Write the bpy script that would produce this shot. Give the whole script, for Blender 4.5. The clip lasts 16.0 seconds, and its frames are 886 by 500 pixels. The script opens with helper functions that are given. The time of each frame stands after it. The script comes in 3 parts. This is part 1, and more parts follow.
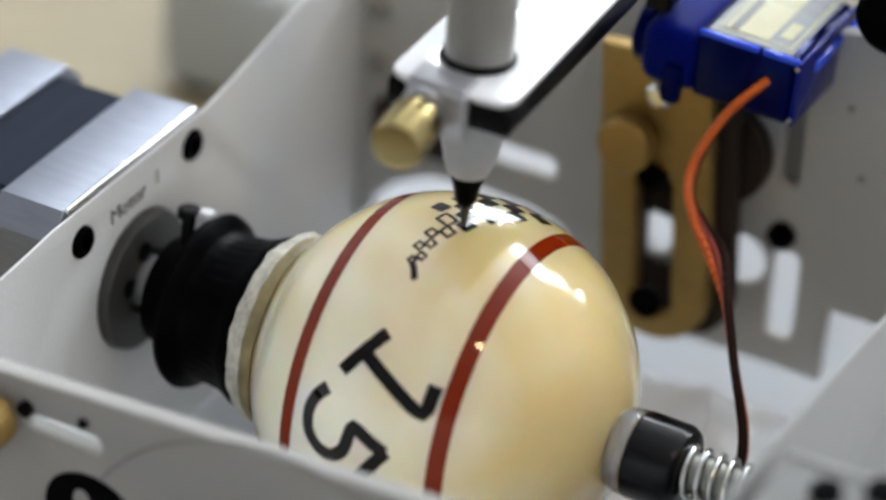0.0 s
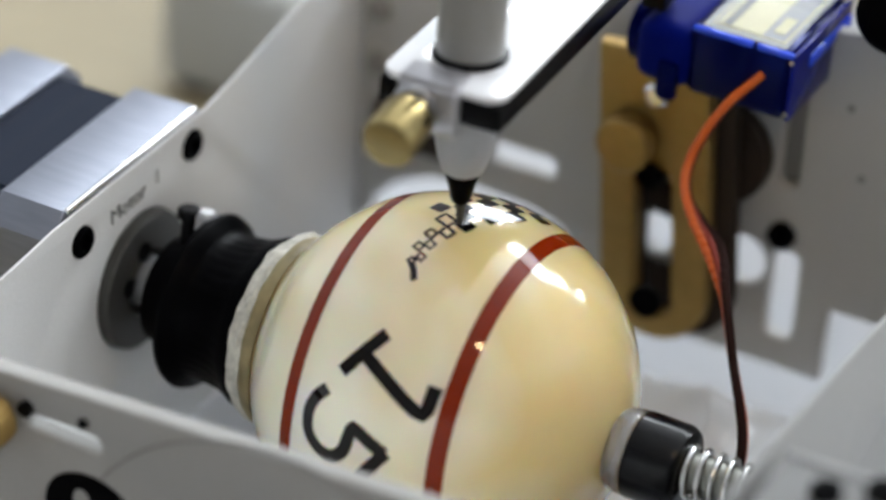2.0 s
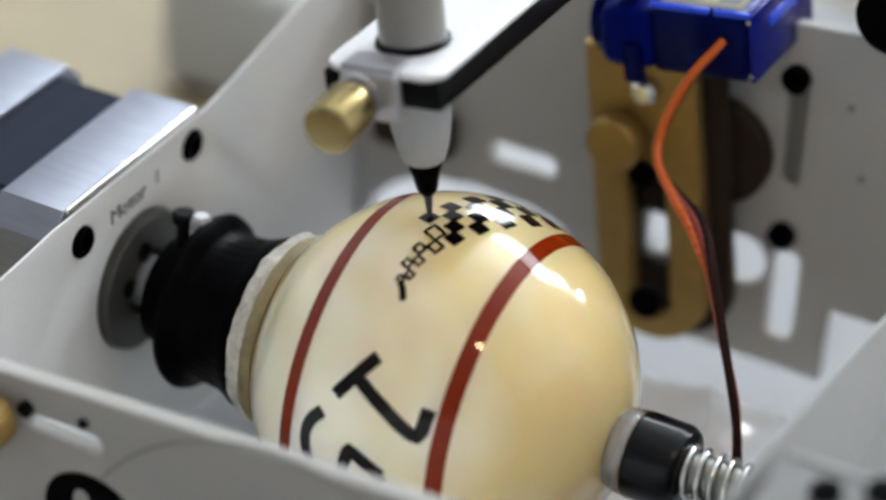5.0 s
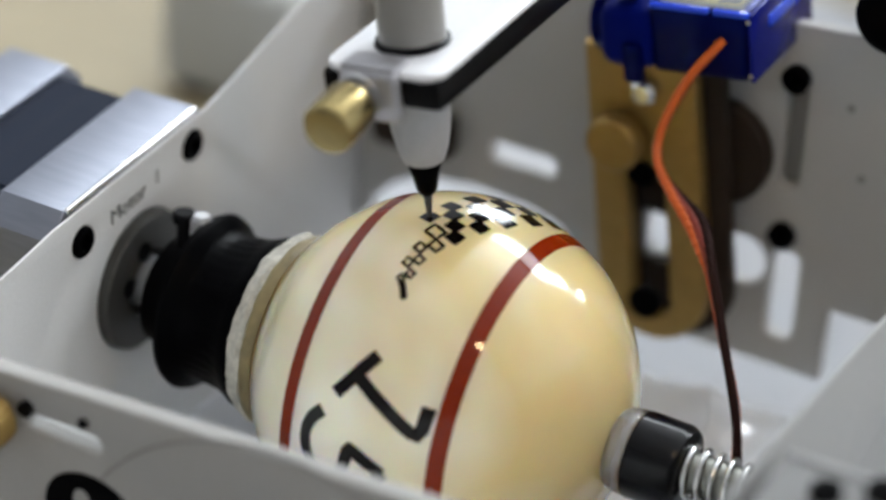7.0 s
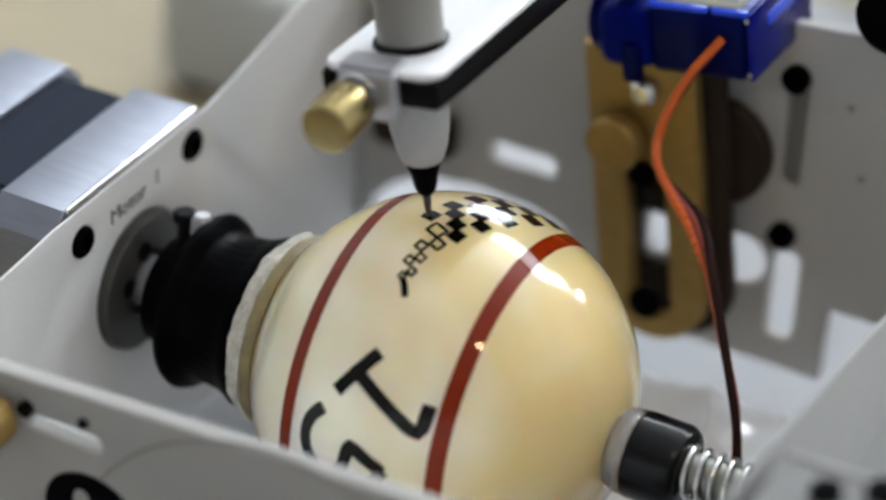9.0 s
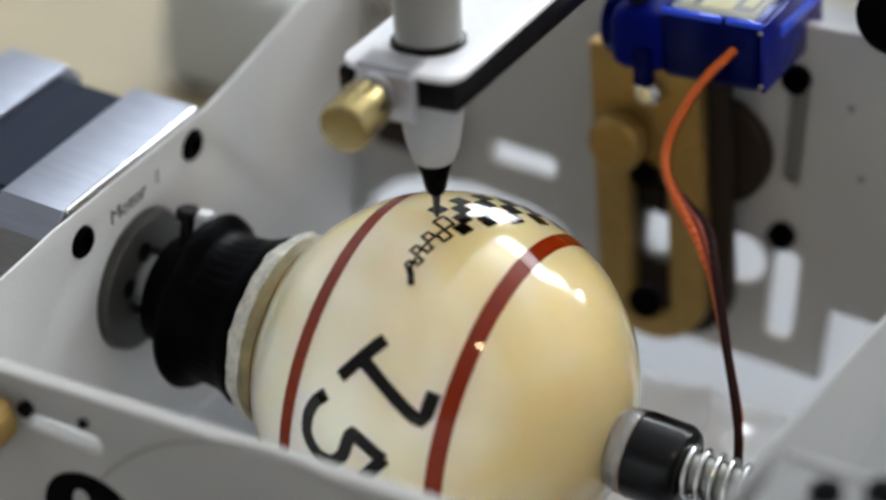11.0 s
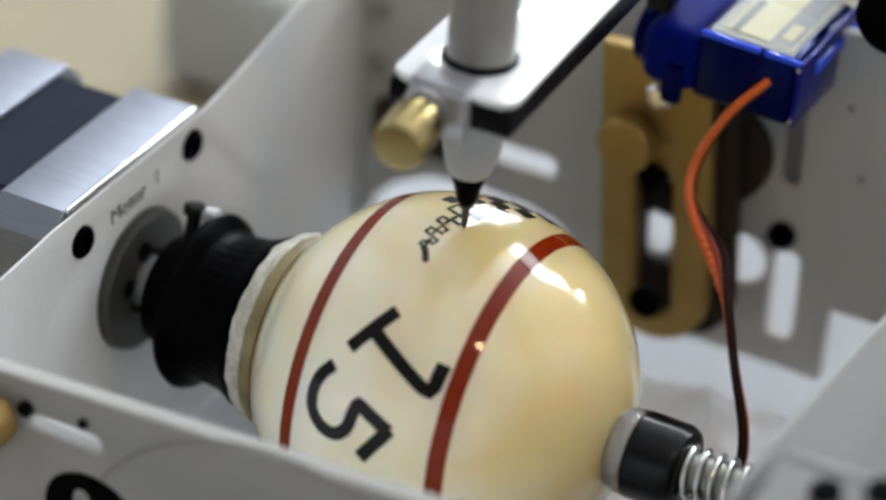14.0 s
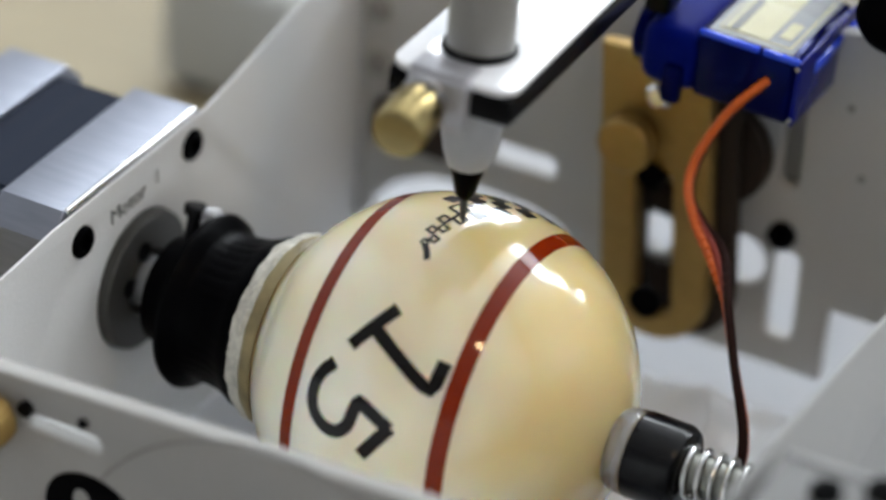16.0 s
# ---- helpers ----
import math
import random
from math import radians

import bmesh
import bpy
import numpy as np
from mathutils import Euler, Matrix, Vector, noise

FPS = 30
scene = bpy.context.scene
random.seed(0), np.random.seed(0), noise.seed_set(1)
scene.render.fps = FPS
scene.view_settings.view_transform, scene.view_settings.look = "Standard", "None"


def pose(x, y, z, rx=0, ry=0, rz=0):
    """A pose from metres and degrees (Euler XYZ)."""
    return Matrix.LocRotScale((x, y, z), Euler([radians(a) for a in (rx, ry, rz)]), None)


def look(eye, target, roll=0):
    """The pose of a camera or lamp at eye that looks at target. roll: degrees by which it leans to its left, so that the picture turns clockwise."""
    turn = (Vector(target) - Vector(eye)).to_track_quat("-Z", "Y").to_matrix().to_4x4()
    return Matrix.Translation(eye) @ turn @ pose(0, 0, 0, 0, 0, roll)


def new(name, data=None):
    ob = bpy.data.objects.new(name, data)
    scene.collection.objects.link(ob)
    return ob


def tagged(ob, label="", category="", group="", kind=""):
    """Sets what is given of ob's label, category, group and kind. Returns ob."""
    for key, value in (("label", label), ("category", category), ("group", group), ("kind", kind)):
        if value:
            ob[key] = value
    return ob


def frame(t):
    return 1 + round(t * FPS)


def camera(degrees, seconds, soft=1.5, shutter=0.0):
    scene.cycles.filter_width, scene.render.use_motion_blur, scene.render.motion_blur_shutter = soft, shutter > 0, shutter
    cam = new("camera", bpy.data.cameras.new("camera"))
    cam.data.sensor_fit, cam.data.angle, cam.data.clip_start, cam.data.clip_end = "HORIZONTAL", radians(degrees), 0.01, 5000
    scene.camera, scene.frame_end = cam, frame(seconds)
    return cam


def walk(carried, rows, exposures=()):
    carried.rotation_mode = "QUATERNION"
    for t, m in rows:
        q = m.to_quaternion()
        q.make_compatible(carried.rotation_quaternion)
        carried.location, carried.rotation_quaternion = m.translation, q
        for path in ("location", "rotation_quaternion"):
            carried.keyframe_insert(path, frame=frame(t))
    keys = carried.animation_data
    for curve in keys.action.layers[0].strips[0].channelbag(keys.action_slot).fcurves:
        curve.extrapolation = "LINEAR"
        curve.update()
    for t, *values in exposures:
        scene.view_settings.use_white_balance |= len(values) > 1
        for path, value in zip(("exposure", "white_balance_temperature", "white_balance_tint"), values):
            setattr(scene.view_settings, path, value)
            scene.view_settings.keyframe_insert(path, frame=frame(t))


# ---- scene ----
cam = camera(16.5, 16.0, soft=2.7)
VIEW = look((0.16503, -0.32676, 0.25425), (-0.00033, -0.00283, 0.02485), 3.24)
walk(cam, [(0.0, VIEW), (16.0, VIEW)], exposures=[(0.0, 0.16), (7.5, 0.15), (9.5, 0.09), (16.0, 0.09)])
cam.data.dof.use_dof = True
cam.data.dof.focus_distance = 0.438
cam.data.dof.aperture_fstop = 7.8

# ---- light ----
MM = 0.001
world = bpy.data.worlds.new("sky")
scene.world = world
world.use_nodes = True
sky = world.node_tree.nodes.new("ShaderNodeTexSky")
sky.sky_type, sky.sun_disc = "NISHITA", False
sky.sun_elevation, sky.sun_rotation = radians(38), radians(150)
world.node_tree.links.new(sky.outputs[0], world.node_tree.nodes["Background"].inputs[0])
world.node_tree.nodes["Background"].inputs[1].default_value = 0.1


def area_lamp(name, m, sx, sy, watts, colour):
    d = bpy.data.lights.new(name, "AREA")
    d.shape, d.size, d.size_y, d.energy, d.color = "RECTANGLE", sx, sy, watts, colour
    ob = new(name, d)
    ob.matrix_world = m
    return ob


# daylight in the window's opening; the warm globe lamp glows by its material
area_lamp("window_daylight", look((0.085, 1.66, 0.95), (0.085, 0.0, 0.95)), 1.57, 1.32, 86, (0.90, 0.96, 1.0))


# ---- materials ----
def mat(name, colour, rough=0.5, metal=0.0, var=0.12, grain=600.0, bump=0.08, coat=0.0, big=40.0, spread=0.08, sss=0.0, trans=0.0, spec=0.5, tint=(1, 1, 1), stretch=(1, 1, 1)):
    """A surface with variation at two scales: grain and broad stains, in colour, gloss and relief."""
    m = bpy.data.materials.new(name)
    m.use_nodes = True
    nt = m.node_tree
    b = nt.nodes["Principled BSDF"]
    co = nt.nodes.new("ShaderNodeTexCoord")
    mp = nt.nodes.new("ShaderNodeMapping")
    mp.inputs["Scale"].default_value = stretch
    nt.links.new(co.outputs["Object"], mp.inputs[0])
    fine, broad = nt.nodes.new("ShaderNodeTexNoise"), nt.nodes.new("ShaderNodeTexNoise")
    for n, s, d in ((fine, grain, 4), (broad, big, 3)):
        n.inputs["Scale"].default_value, n.inputs["Detail"].default_value = s, d
        nt.links.new(mp.outputs[0], n.inputs["Vector"])
    mix = nt.nodes.new("ShaderNodeMath")
    mix.operation = "MULTIPLY_ADD"
    nt.links.new(fine.outputs[0], mix.inputs[0])
    mix.inputs[1].default_value = 0.5
    half = nt.nodes.new("ShaderNodeMath")
    half.operation = "MULTIPLY"
    half.inputs[1].default_value = 0.5
    nt.links.new(broad.outputs[0], half.inputs[0])
    nt.links.new(half.outputs[0], mix.inputs[2])
    ramp = nt.nodes.new("ShaderNodeMapRange")
    ramp.inputs[1].default_value, ramp.inputs[2].default_value = 0.3, 0.7
    ramp.inputs[3].default_value, ramp.inputs[4].default_value = 1 - var, 1 + var
    nt.links.new(mix.outputs[0], ramp.inputs[0])
    scale = nt.nodes.new("ShaderNodeVectorMath")
    scale.operation = "SCALE"
    scale.inputs[0].default_value = colour
    nt.links.new(ramp.outputs[0], scale.inputs["Scale"])
    nt.links.new(scale.outputs[0], b.inputs["Base Color"])
    rr = nt.nodes.new("ShaderNodeMapRange")
    rr.inputs[1].default_value, rr.inputs[2].default_value = 0.3, 0.7
    rr.inputs[3].default_value, rr.inputs[4].default_value = max(0.02, rough - spread), min(1, rough + spread)
    nt.links.new(broad.outputs[0], rr.inputs[0])
    nt.links.new(rr.outputs[0], b.inputs["Roughness"])
    b.inputs["Metallic"].default_value = metal
    b.inputs["Specular IOR Level"].default_value = spec
    b.inputs["Specular Tint"].default_value = (*tint, 1)
    if coat:
        b.inputs["Coat Weight"].default_value, b.inputs["Coat Roughness"].default_value = coat, 0.03
    if sss:
        b.inputs["Subsurface Weight"].default_value, b.inputs["Subsurface Scale"].default_value = sss, 0.012
        b.inputs["Subsurface Radius"].default_value = (1.0, 0.6, 0.18)
    if trans:
        b.inputs["Transmission Weight"].default_value = trans
    if bump:
        bp = nt.nodes.new("ShaderNodeBump")
        bp.inputs["Strength"].default_value, bp.inputs["Distance"].default_value = bump, 0.0002
        nt.links.new(fine.outputs[0], bp.inputs["Height"])
        nt.links.new(bp.outputs[0], b.inputs["Normal"])
    return m


def glow(name, colour, strength):
    m = bpy.data.materials.new(name)
    m.use_nodes = True
    b = m.node_tree.nodes["Principled BSDF"]
    b.inputs["Base Color"].default_value = (*colour, 1)
    b.inputs["Emission Color"].default_value = (*colour, 1)
    b.inputs["Emission Strength"].default_value = strength
    return m


# front panel's shade put into its colour, greyer than the white coat
FRONTGREY = mat("front_panel_shade_grey", (0.40, 0.395, 0.38), 0.62, var=0.05, grain=1800, bump=0.25, big=25, spec=0.15)
PAINT = mat("white_powder_coat", (0.74, 0.745, 0.755), 0.62, var=0.05, grain=1800, bump=0.25, big=25, spec=0.15)
WHITEPAINT = mat("white_paint", (0.88, 0.88, 0.87), 0.5, var=0.03, grain=1500, bump=0.1, big=25, spec=0.3)
# coat darkened for the back panel, which stands in shade
BACKSHADE = mat("back_panel_shade_grey", (0.47, 0.465, 0.455), 0.55, var=0.06, grain=1800, bump=0.25, big=25, spec=0.4)
# plastic darkened in its colour to take down the daylight on the tail plate
TAILGREY = mat("translucent_plastic_darkened", (0.38, 0.385, 0.385), 0.6, var=0.06, grain=900, bump=0.1, big=30, spec=0.12)
# darker copy of the tail plastic, taking down daylight on the block's top
BLOCKGREY = mat("block_plastic_darkened", (0.19, 0.19, 0.19), 0.6, var=0.06, grain=900, bump=0.1, big=30, spec=0.12)
ALU = mat("brushed_aluminium", (0.27, 0.285, 0.335), 0.5, 1.0, var=0.12, grain=900, bump=0.12, stretch=(0.15, 1, 1))
DARKALU = mat("turned_steel", (0.075, 0.073, 0.068), 0.42, 0.7, var=0.15, grain=1200, bump=0.1)
CLAMPSTEEL = mat("dull_steel", (0.40, 0.40, 0.41), 0.38, 1.0, var=0.1, grain=900, bump=0.08)
ROD = mat("grey_steel_rod", (0.22, 0.22, 0.20), 0.35, 1.0, var=0.1, grain=900, bump=0.08)
STEEL = mat("bright_steel", (0.72, 0.72, 0.72), 0.2, 1.0, var=0.06, grain=900, bump=0.04)
LAMINATE = mat("dark_motor_laminations", (0.012, 0.017, 0.032), 0.75, 0.0, var=0.2, grain=1500, bump=0.3, spec=0.12, stretch=(6, 0.3, 0.3))
RUBBER = mat("black_rubber", (0.001, 0.001, 0.0015), 0.4, var=0.3, grain=700, bump=0.4, spec=0.025)
CLAMPGREY = mat("satin_grey_metal", (0.42, 0.42, 0.45), 0.35, 0.6, var=0.1, grain=900, bump=0.1)
BLACK = mat("black_plastic", (0.003, 0.003, 0.004), 0.3, var=0.3, grain=700, bump=0.1, spec=0.09)
INK = mat("black_ink", (0.004, 0.0025, 0.002), 0.05, var=0.3, grain=900, bump=0.0, spec=0.25)
RED = mat("dark_red_band", (0.19, 0.016, 0.001), 0.05, var=0.15, grain=500, bump=0.0, spec=0.25)
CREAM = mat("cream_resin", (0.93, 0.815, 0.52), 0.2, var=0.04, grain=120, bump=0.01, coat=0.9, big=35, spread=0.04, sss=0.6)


def mottle_and_bounce(m, light, dark, size, centre, reach):
    """Cloudy amber patches in the resin; bounce light painted in as a paler spot."""
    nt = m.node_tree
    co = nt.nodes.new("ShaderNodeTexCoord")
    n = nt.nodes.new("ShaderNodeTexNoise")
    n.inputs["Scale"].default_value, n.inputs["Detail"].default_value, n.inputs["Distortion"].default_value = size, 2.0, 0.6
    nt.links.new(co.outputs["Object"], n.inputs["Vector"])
    # distance from the spot sets how far the painted bounce light reaches
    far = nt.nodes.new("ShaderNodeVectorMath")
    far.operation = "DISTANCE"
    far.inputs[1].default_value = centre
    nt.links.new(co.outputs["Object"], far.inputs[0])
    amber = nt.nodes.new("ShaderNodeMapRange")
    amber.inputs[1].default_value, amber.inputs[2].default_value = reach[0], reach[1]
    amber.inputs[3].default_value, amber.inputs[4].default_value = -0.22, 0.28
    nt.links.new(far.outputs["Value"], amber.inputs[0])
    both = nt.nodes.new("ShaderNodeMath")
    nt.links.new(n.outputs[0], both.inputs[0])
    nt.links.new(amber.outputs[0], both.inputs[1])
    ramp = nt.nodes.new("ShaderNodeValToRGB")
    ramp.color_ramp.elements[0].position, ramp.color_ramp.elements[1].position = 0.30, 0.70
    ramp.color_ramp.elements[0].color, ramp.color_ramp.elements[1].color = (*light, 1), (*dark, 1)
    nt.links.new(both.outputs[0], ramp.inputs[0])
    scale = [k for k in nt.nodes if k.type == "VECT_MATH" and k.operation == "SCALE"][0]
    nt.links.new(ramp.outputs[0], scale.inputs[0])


mottle_and_bounce(CREAM, (0.92, 0.87, 0.685), (0.78, 0.615, 0.29), 34.0, (-0.006, -0.027, 0.001), (0.010, 0.042))
TANRUBBER = mat("stained_tan_rubber", (0.23, 0.18, 0.085), 0.6, var=0.4, grain=350, bump=0.5, big=90)
FOAM = mat("grainy_white_foam", (0.50, 0.48, 0.42), 0.85, var=0.4, grain=900, bump=1.0, big=150)
AGED = mat("aged_brass_plate", (0.36, 0.235, 0.075), 0.45, 0.7, var=0.15, grain=500, bump=0.1)
GREY = mat("light_grey_pen_plastic", (0.42, 0.42, 0.43), 0.38, var=0.05, grain=900, bump=0.05)
DARKBROWN = mat("dark_brown_plastic", (0.03, 0.021, 0.016), 0.55, spec=0.15)
BARREL = mat("grey_pen_barrel", (0.25, 0.245, 0.235), 0.35, var=0.05, grain=900, bump=0.05)
WHITEACR = mat("white_gloss_sheet", (0.82, 0.83, 0.86), 0.16, var=0.03, grain=700, bump=0.02, coat=0.5)
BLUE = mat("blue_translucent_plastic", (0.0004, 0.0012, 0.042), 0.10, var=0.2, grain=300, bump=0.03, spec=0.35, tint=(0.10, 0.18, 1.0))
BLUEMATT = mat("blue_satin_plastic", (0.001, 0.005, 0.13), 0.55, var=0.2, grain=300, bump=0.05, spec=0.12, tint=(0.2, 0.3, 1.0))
# brighter copy of the servo's blue for its lit right face
BLUESIDE = mat("blue_plastic_lit_side", (0.004, 0.008, 0.17), 0.2, var=0.2, grain=300, bump=0.05, spec=0.3, tint=(0.3, 0.35, 1.0))
# bright blue that paints highlights on the servo's edges
BLUEGLINT = mat("blue_highlight_strip", (0.03, 0.09, 0.85), 0.12, var=0.15, grain=300, bump=0.03, spec=0.5, tint=(0.4, 0.5, 1.0))
LABEL = mat("pale_yellow_label", (0.40, 0.37, 0.18), 0.3, var=0.05, grain=500, bump=0.02, spec=0.22)
PRINTGREY = mat("grey_print", (0.12, 0.12, 0.12), 0.6, bump=0.0, spec=0.2)
LABELINK = mat("label_black", (0.03, 0.03, 0.025), 0.4, bump=0.0)
LABELFOIL = mat("dark_grey_label_border", (0.13, 0.135, 0.14), 0.3, var=0.05, grain=500, bump=0.02, spec=0.2)
ORANGE = mat("orange_wire", (0.66, 0.12, 0.010), 0.42, var=0.1, grain=600, bump=0.1)
REDWIRE = mat("red_wire", (0.26, 0.03, 0.016), 0.42, var=0.1, grain=600, bump=0.1)
BROWN = mat("brown_wire", (0.022, 0.007, 0.006), 0.6, var=0.1, grain=600, bump=0.1, spec=0.15)
CLEAR = mat("clear_silicone", (0.80, 0.77, 0.72), 0.1, var=0.04, grain=500, bump=0.05, trans=0.92)
GLOSSBLACK = mat("glossy_black_plastic", (0.002, 0.002, 0.003), 0.11, var=0.3, grain=700, bump=0.05, spec=0.2)
CLAMPBRASS = mat("clamp_brass", (0.35, 0.275, 0.125), 0.27, 1.0, var=0.15, grain=700, bump=0.1)
FILM = mat("white_plastic_film", (0.90, 0.93, 0.98), 0.13, var=0.03, grain=300, bump=0.1, coat=0.4)
PAPER = mat("white_paper", (0.46, 0.47, 0.495), 0.7, var=0.03, grain=900, bump=0.15)
WOOD = mat("beige_table_wood", (0.32, 0.27, 0.175), 0.5, var=0.12, grain=220, bump=0.15, big=18, stretch=(0.12, 1, 1))
BOXGREY = mat("light_grey_box", (0.46, 0.47, 0.45), 0.6, var=0.06, grain=300, bump=0.1)
GREYBOX = mat("grey_cabinet_paint", (0.27, 0.26, 0.245), 0.6, var=0.06, grain=300, bump=0.1)
WALLPAINT = mat("pale_wall_paint", (0.64, 0.65, 0.67), 0.8, var=0.05, grain=90, bump=0.3, big=3)
DARKWALL = mat("grey_wall_paint", (0.30, 0.30, 0.30), 0.8, var=0.05, grain=90, bump=0.3, big=3)
PLASTER = mat("plaster", (0.86, 0.86, 0.87), 0.85, var=0.05, grain=90, bump=0.3, big=3)
FLOORING = mat("floorboards", (0.28, 0.25, 0.21), 0.5, var=0.2, grain=60, bump=0.2, big=4, stretch=(0.1, 1, 1))
BULB = glow("lit_globe", (1.0, 0.70, 0.38), 58.0)


# ---- mesh helpers; all shapes are given in millimetres ----
def link_mesh(name, me, material, parent, label=""):
    mats = material if isinstance(material, (list, tuple)) else [material]
    for m in mats:
        me.materials.append(m)
    ob = new(name, me)
    if parent:
        ob.parent = parent
    if label:
        ob["label"] = label
    return ob


def part(name, bm, material, parent, label="", smooth=True):
    """Links a bmesh, drawn in millimetres in its parent's space, as one mesh object."""
    bmesh.ops.recalc_face_normals(bm, faces=bm.faces)
    bmesh.ops.scale(bm, vec=(MM, MM, MM), verts=bm.verts)
    me = bpy.data.meshes.new(name)
    bm.to_mesh(me)
    bm.free()
    if smooth:
        me.shade_smooth()
        me.set_sharp_from_angle(angle=radians(34))
    return link_mesh(name, me, material, parent, label)


def thing(name, label, category, at=(0, 0, 0), group="", kind=""):
    ob = new(name)
    ob.empty_display_size = 0.01
    ob.location = [c * MM for c in at]
    return tagged(ob, label, category, group, kind)


def box(x0, x1, y0, y1, z0, z1, bevel=0.4, bm=None, m=None, seg=2):
    own = bmesh.new()
    vs = [own.verts.new((x, y, z)) for x in (x0, x1) for y in (y0, y1) for z in (z0, z1)]
    for f in ((0, 1, 3, 2), (4, 6, 7, 5), (0, 4, 5, 1), (2, 3, 7, 6), (0, 2, 6, 4), (1, 5, 7, 3)):
        own.faces.new([vs[i] for i in f])
    if bevel:
        bmesh.ops.bevel(own, geom=own.edges[:], offset=bevel, segments=seg, affect="EDGES", profile=0.5)
    if m is not None:
        bmesh.ops.transform(own, matrix=m, verts=own.verts)
    return join(bm, own)


def join(bm, own):
    if bm is None:
        return own
    me = bpy.data.meshes.new("tmp")
    own.to_mesh(me)
    own.free()
    bm.from_mesh(me)
    bpy.data.meshes.remove(me)
    return bm


def lathe(profile, axis="x", centre=(0, 0, 0), seg=64, bm=None, m=None, wobble=None):
    """Turns (along, radius) pairs about an axis through centre."""
    own = bmesh.new()
    rings = []
    for a, r in profile:
        ring = []
        for i in range(seg):
            t = 2 * math.pi * i / seg
            q = r * (wobble(a, t) if wobble and r > 0 else 1)
            u, v = q * math.cos(t), q * math.sin(t)
            p = {"x": (a, u, v), "y": (v, a, u), "z": (u, v, a)}[axis]
            ring.append(own.verts.new([p[k] + centre[k] for k in range(3)]))
        rings.append(ring)
    for r0, r1 in zip(rings, rings[1:]):
        for i in range(seg):
            own.faces.new((r0[i], r0[(i + 1) % seg], r1[(i + 1) % seg], r1[i]))
    for ring in (rings[0], rings[-1]):
        if (ring[0].co - ring[seg // 2].co).length > 1e-4:
            own.faces.new(ring)
    bmesh.ops.remove_doubles(own, verts=own.verts, dist=1e-5)
    if m is not None:
        bmesh.ops.transform(own, matrix=m, verts=own.verts)
    return join(bm, own)


def tube(pts, radius, seg=10, bm=None):
    own = bmesh.new()
    pts = [Vector(p) for p in pts]
    side, rings = None, []
    for i, p in enumerate(pts):
        d = (pts[min(i + 1, len(pts) - 1)] - pts[max(i - 1, 0)]).normalized()
        if side is None:
            side = d.orthogonal().normalized()
        side = (side - d * side.dot(d)).normalized()
        up = d.cross(side)
        rings.append([own.verts.new(p + radius * (math.cos(2 * math.pi * k / seg) * side + math.sin(2 * math.pi * k / seg) * up)) for k in range(seg)])
    for r0, r1 in zip(rings, rings[1:]):
        for k in range(seg):
            own.faces.new((r0[k], r0[(k + 1) % seg], r1[(k + 1) % seg], r1[k]))
    own.faces.new(rings[0])
    own.faces.new(rings[-1])
    return join(bm, own)


def spline(pts, n=6):
    """A smooth line through the points."""
    P = [Vector(p) for p in pts]
    P = [2 * P[0] - P[1]] + P + [2 * P[-1] - P[-2]]
    out = []
    for i in range(1, len(P) - 2):
        for k in range(n):
            t = k / n
            out.append(0.5 * (2 * P[i] + (P[i + 1] - P[i - 1]) * t + (2 * P[i - 1] - 5 * P[i] + 4 * P[i + 1] - P[i + 2]) * t * t + (3 * P[i] - P[i - 1] - 3 * P[i + 1] + P[i + 2]) * t ** 3))
    return out + [P[-2]]


def rounded(x0, x1, y0, y1, r, n=6):
    out = []
    for cx, cy, a in ((x1 - r, y1 - r, 0), (x0 + r, y1 - r, 90), (x0 + r, y0 + r, 180), (x1 - r, y0 + r, 270)):
        out += [(cx + r * math.cos(radians(a + 90 * k / n)), cy + r * math.sin(radians(a + 90 * k / n))) for k in range(n + 1)]
    return out


def circle(cx, cy, r, n=28):
    return [(cx + r * math.cos(2 * math.pi * k / n), cy + r * math.sin(2 * math.pi * k / n)) for k in range(n)]


def welded(me):
    bm = bmesh.new()
    bm.from_mesh(me)
    bmesh.ops.remove_doubles(bm, verts=bm.verts, dist=1e-3)
    bm.to_mesh(me)
    bm.free()
    return me


def plate(name, outline, holes, thick, m, material, parent, label="", bevel=0.3):
    """A sheet cut to an outline, with real openings. m sets its plane (millimetres)."""
    cu = bpy.data.curves.new(name, "CURVE")
    cu.dimensions, cu.fill_mode = "2D", "BOTH"
    cu.extrude, cu.bevel_depth, cu.bevel_resolution, cu.offset = thick / 2 - bevel, bevel, 2, -bevel
    for ring in (outline, *holes):
        s = cu.splines.new("POLY")
        s.points.add(len(ring) - 1)
        for p, q in zip(s.points, ring):
            p.co = (q[0], q[1], 0, 1)
        s.use_cyclic_u = True
    tmp = new("tmp", cu)
    me = bpy.data.meshes.new_from_object(tmp.evaluated_get(bpy.context.evaluated_depsgraph_get()))
    bpy.data.objects.remove(tmp)
    bpy.data.curves.remove(cu)
    me = welded(me)
    me.transform(Matrix.Scale(MM, 4) @ m)
    me.name = name
    me.shade_smooth()
    me.set_sharp_from_angle(angle=radians(34))
    return link_mesh(name, me, material, parent, label)


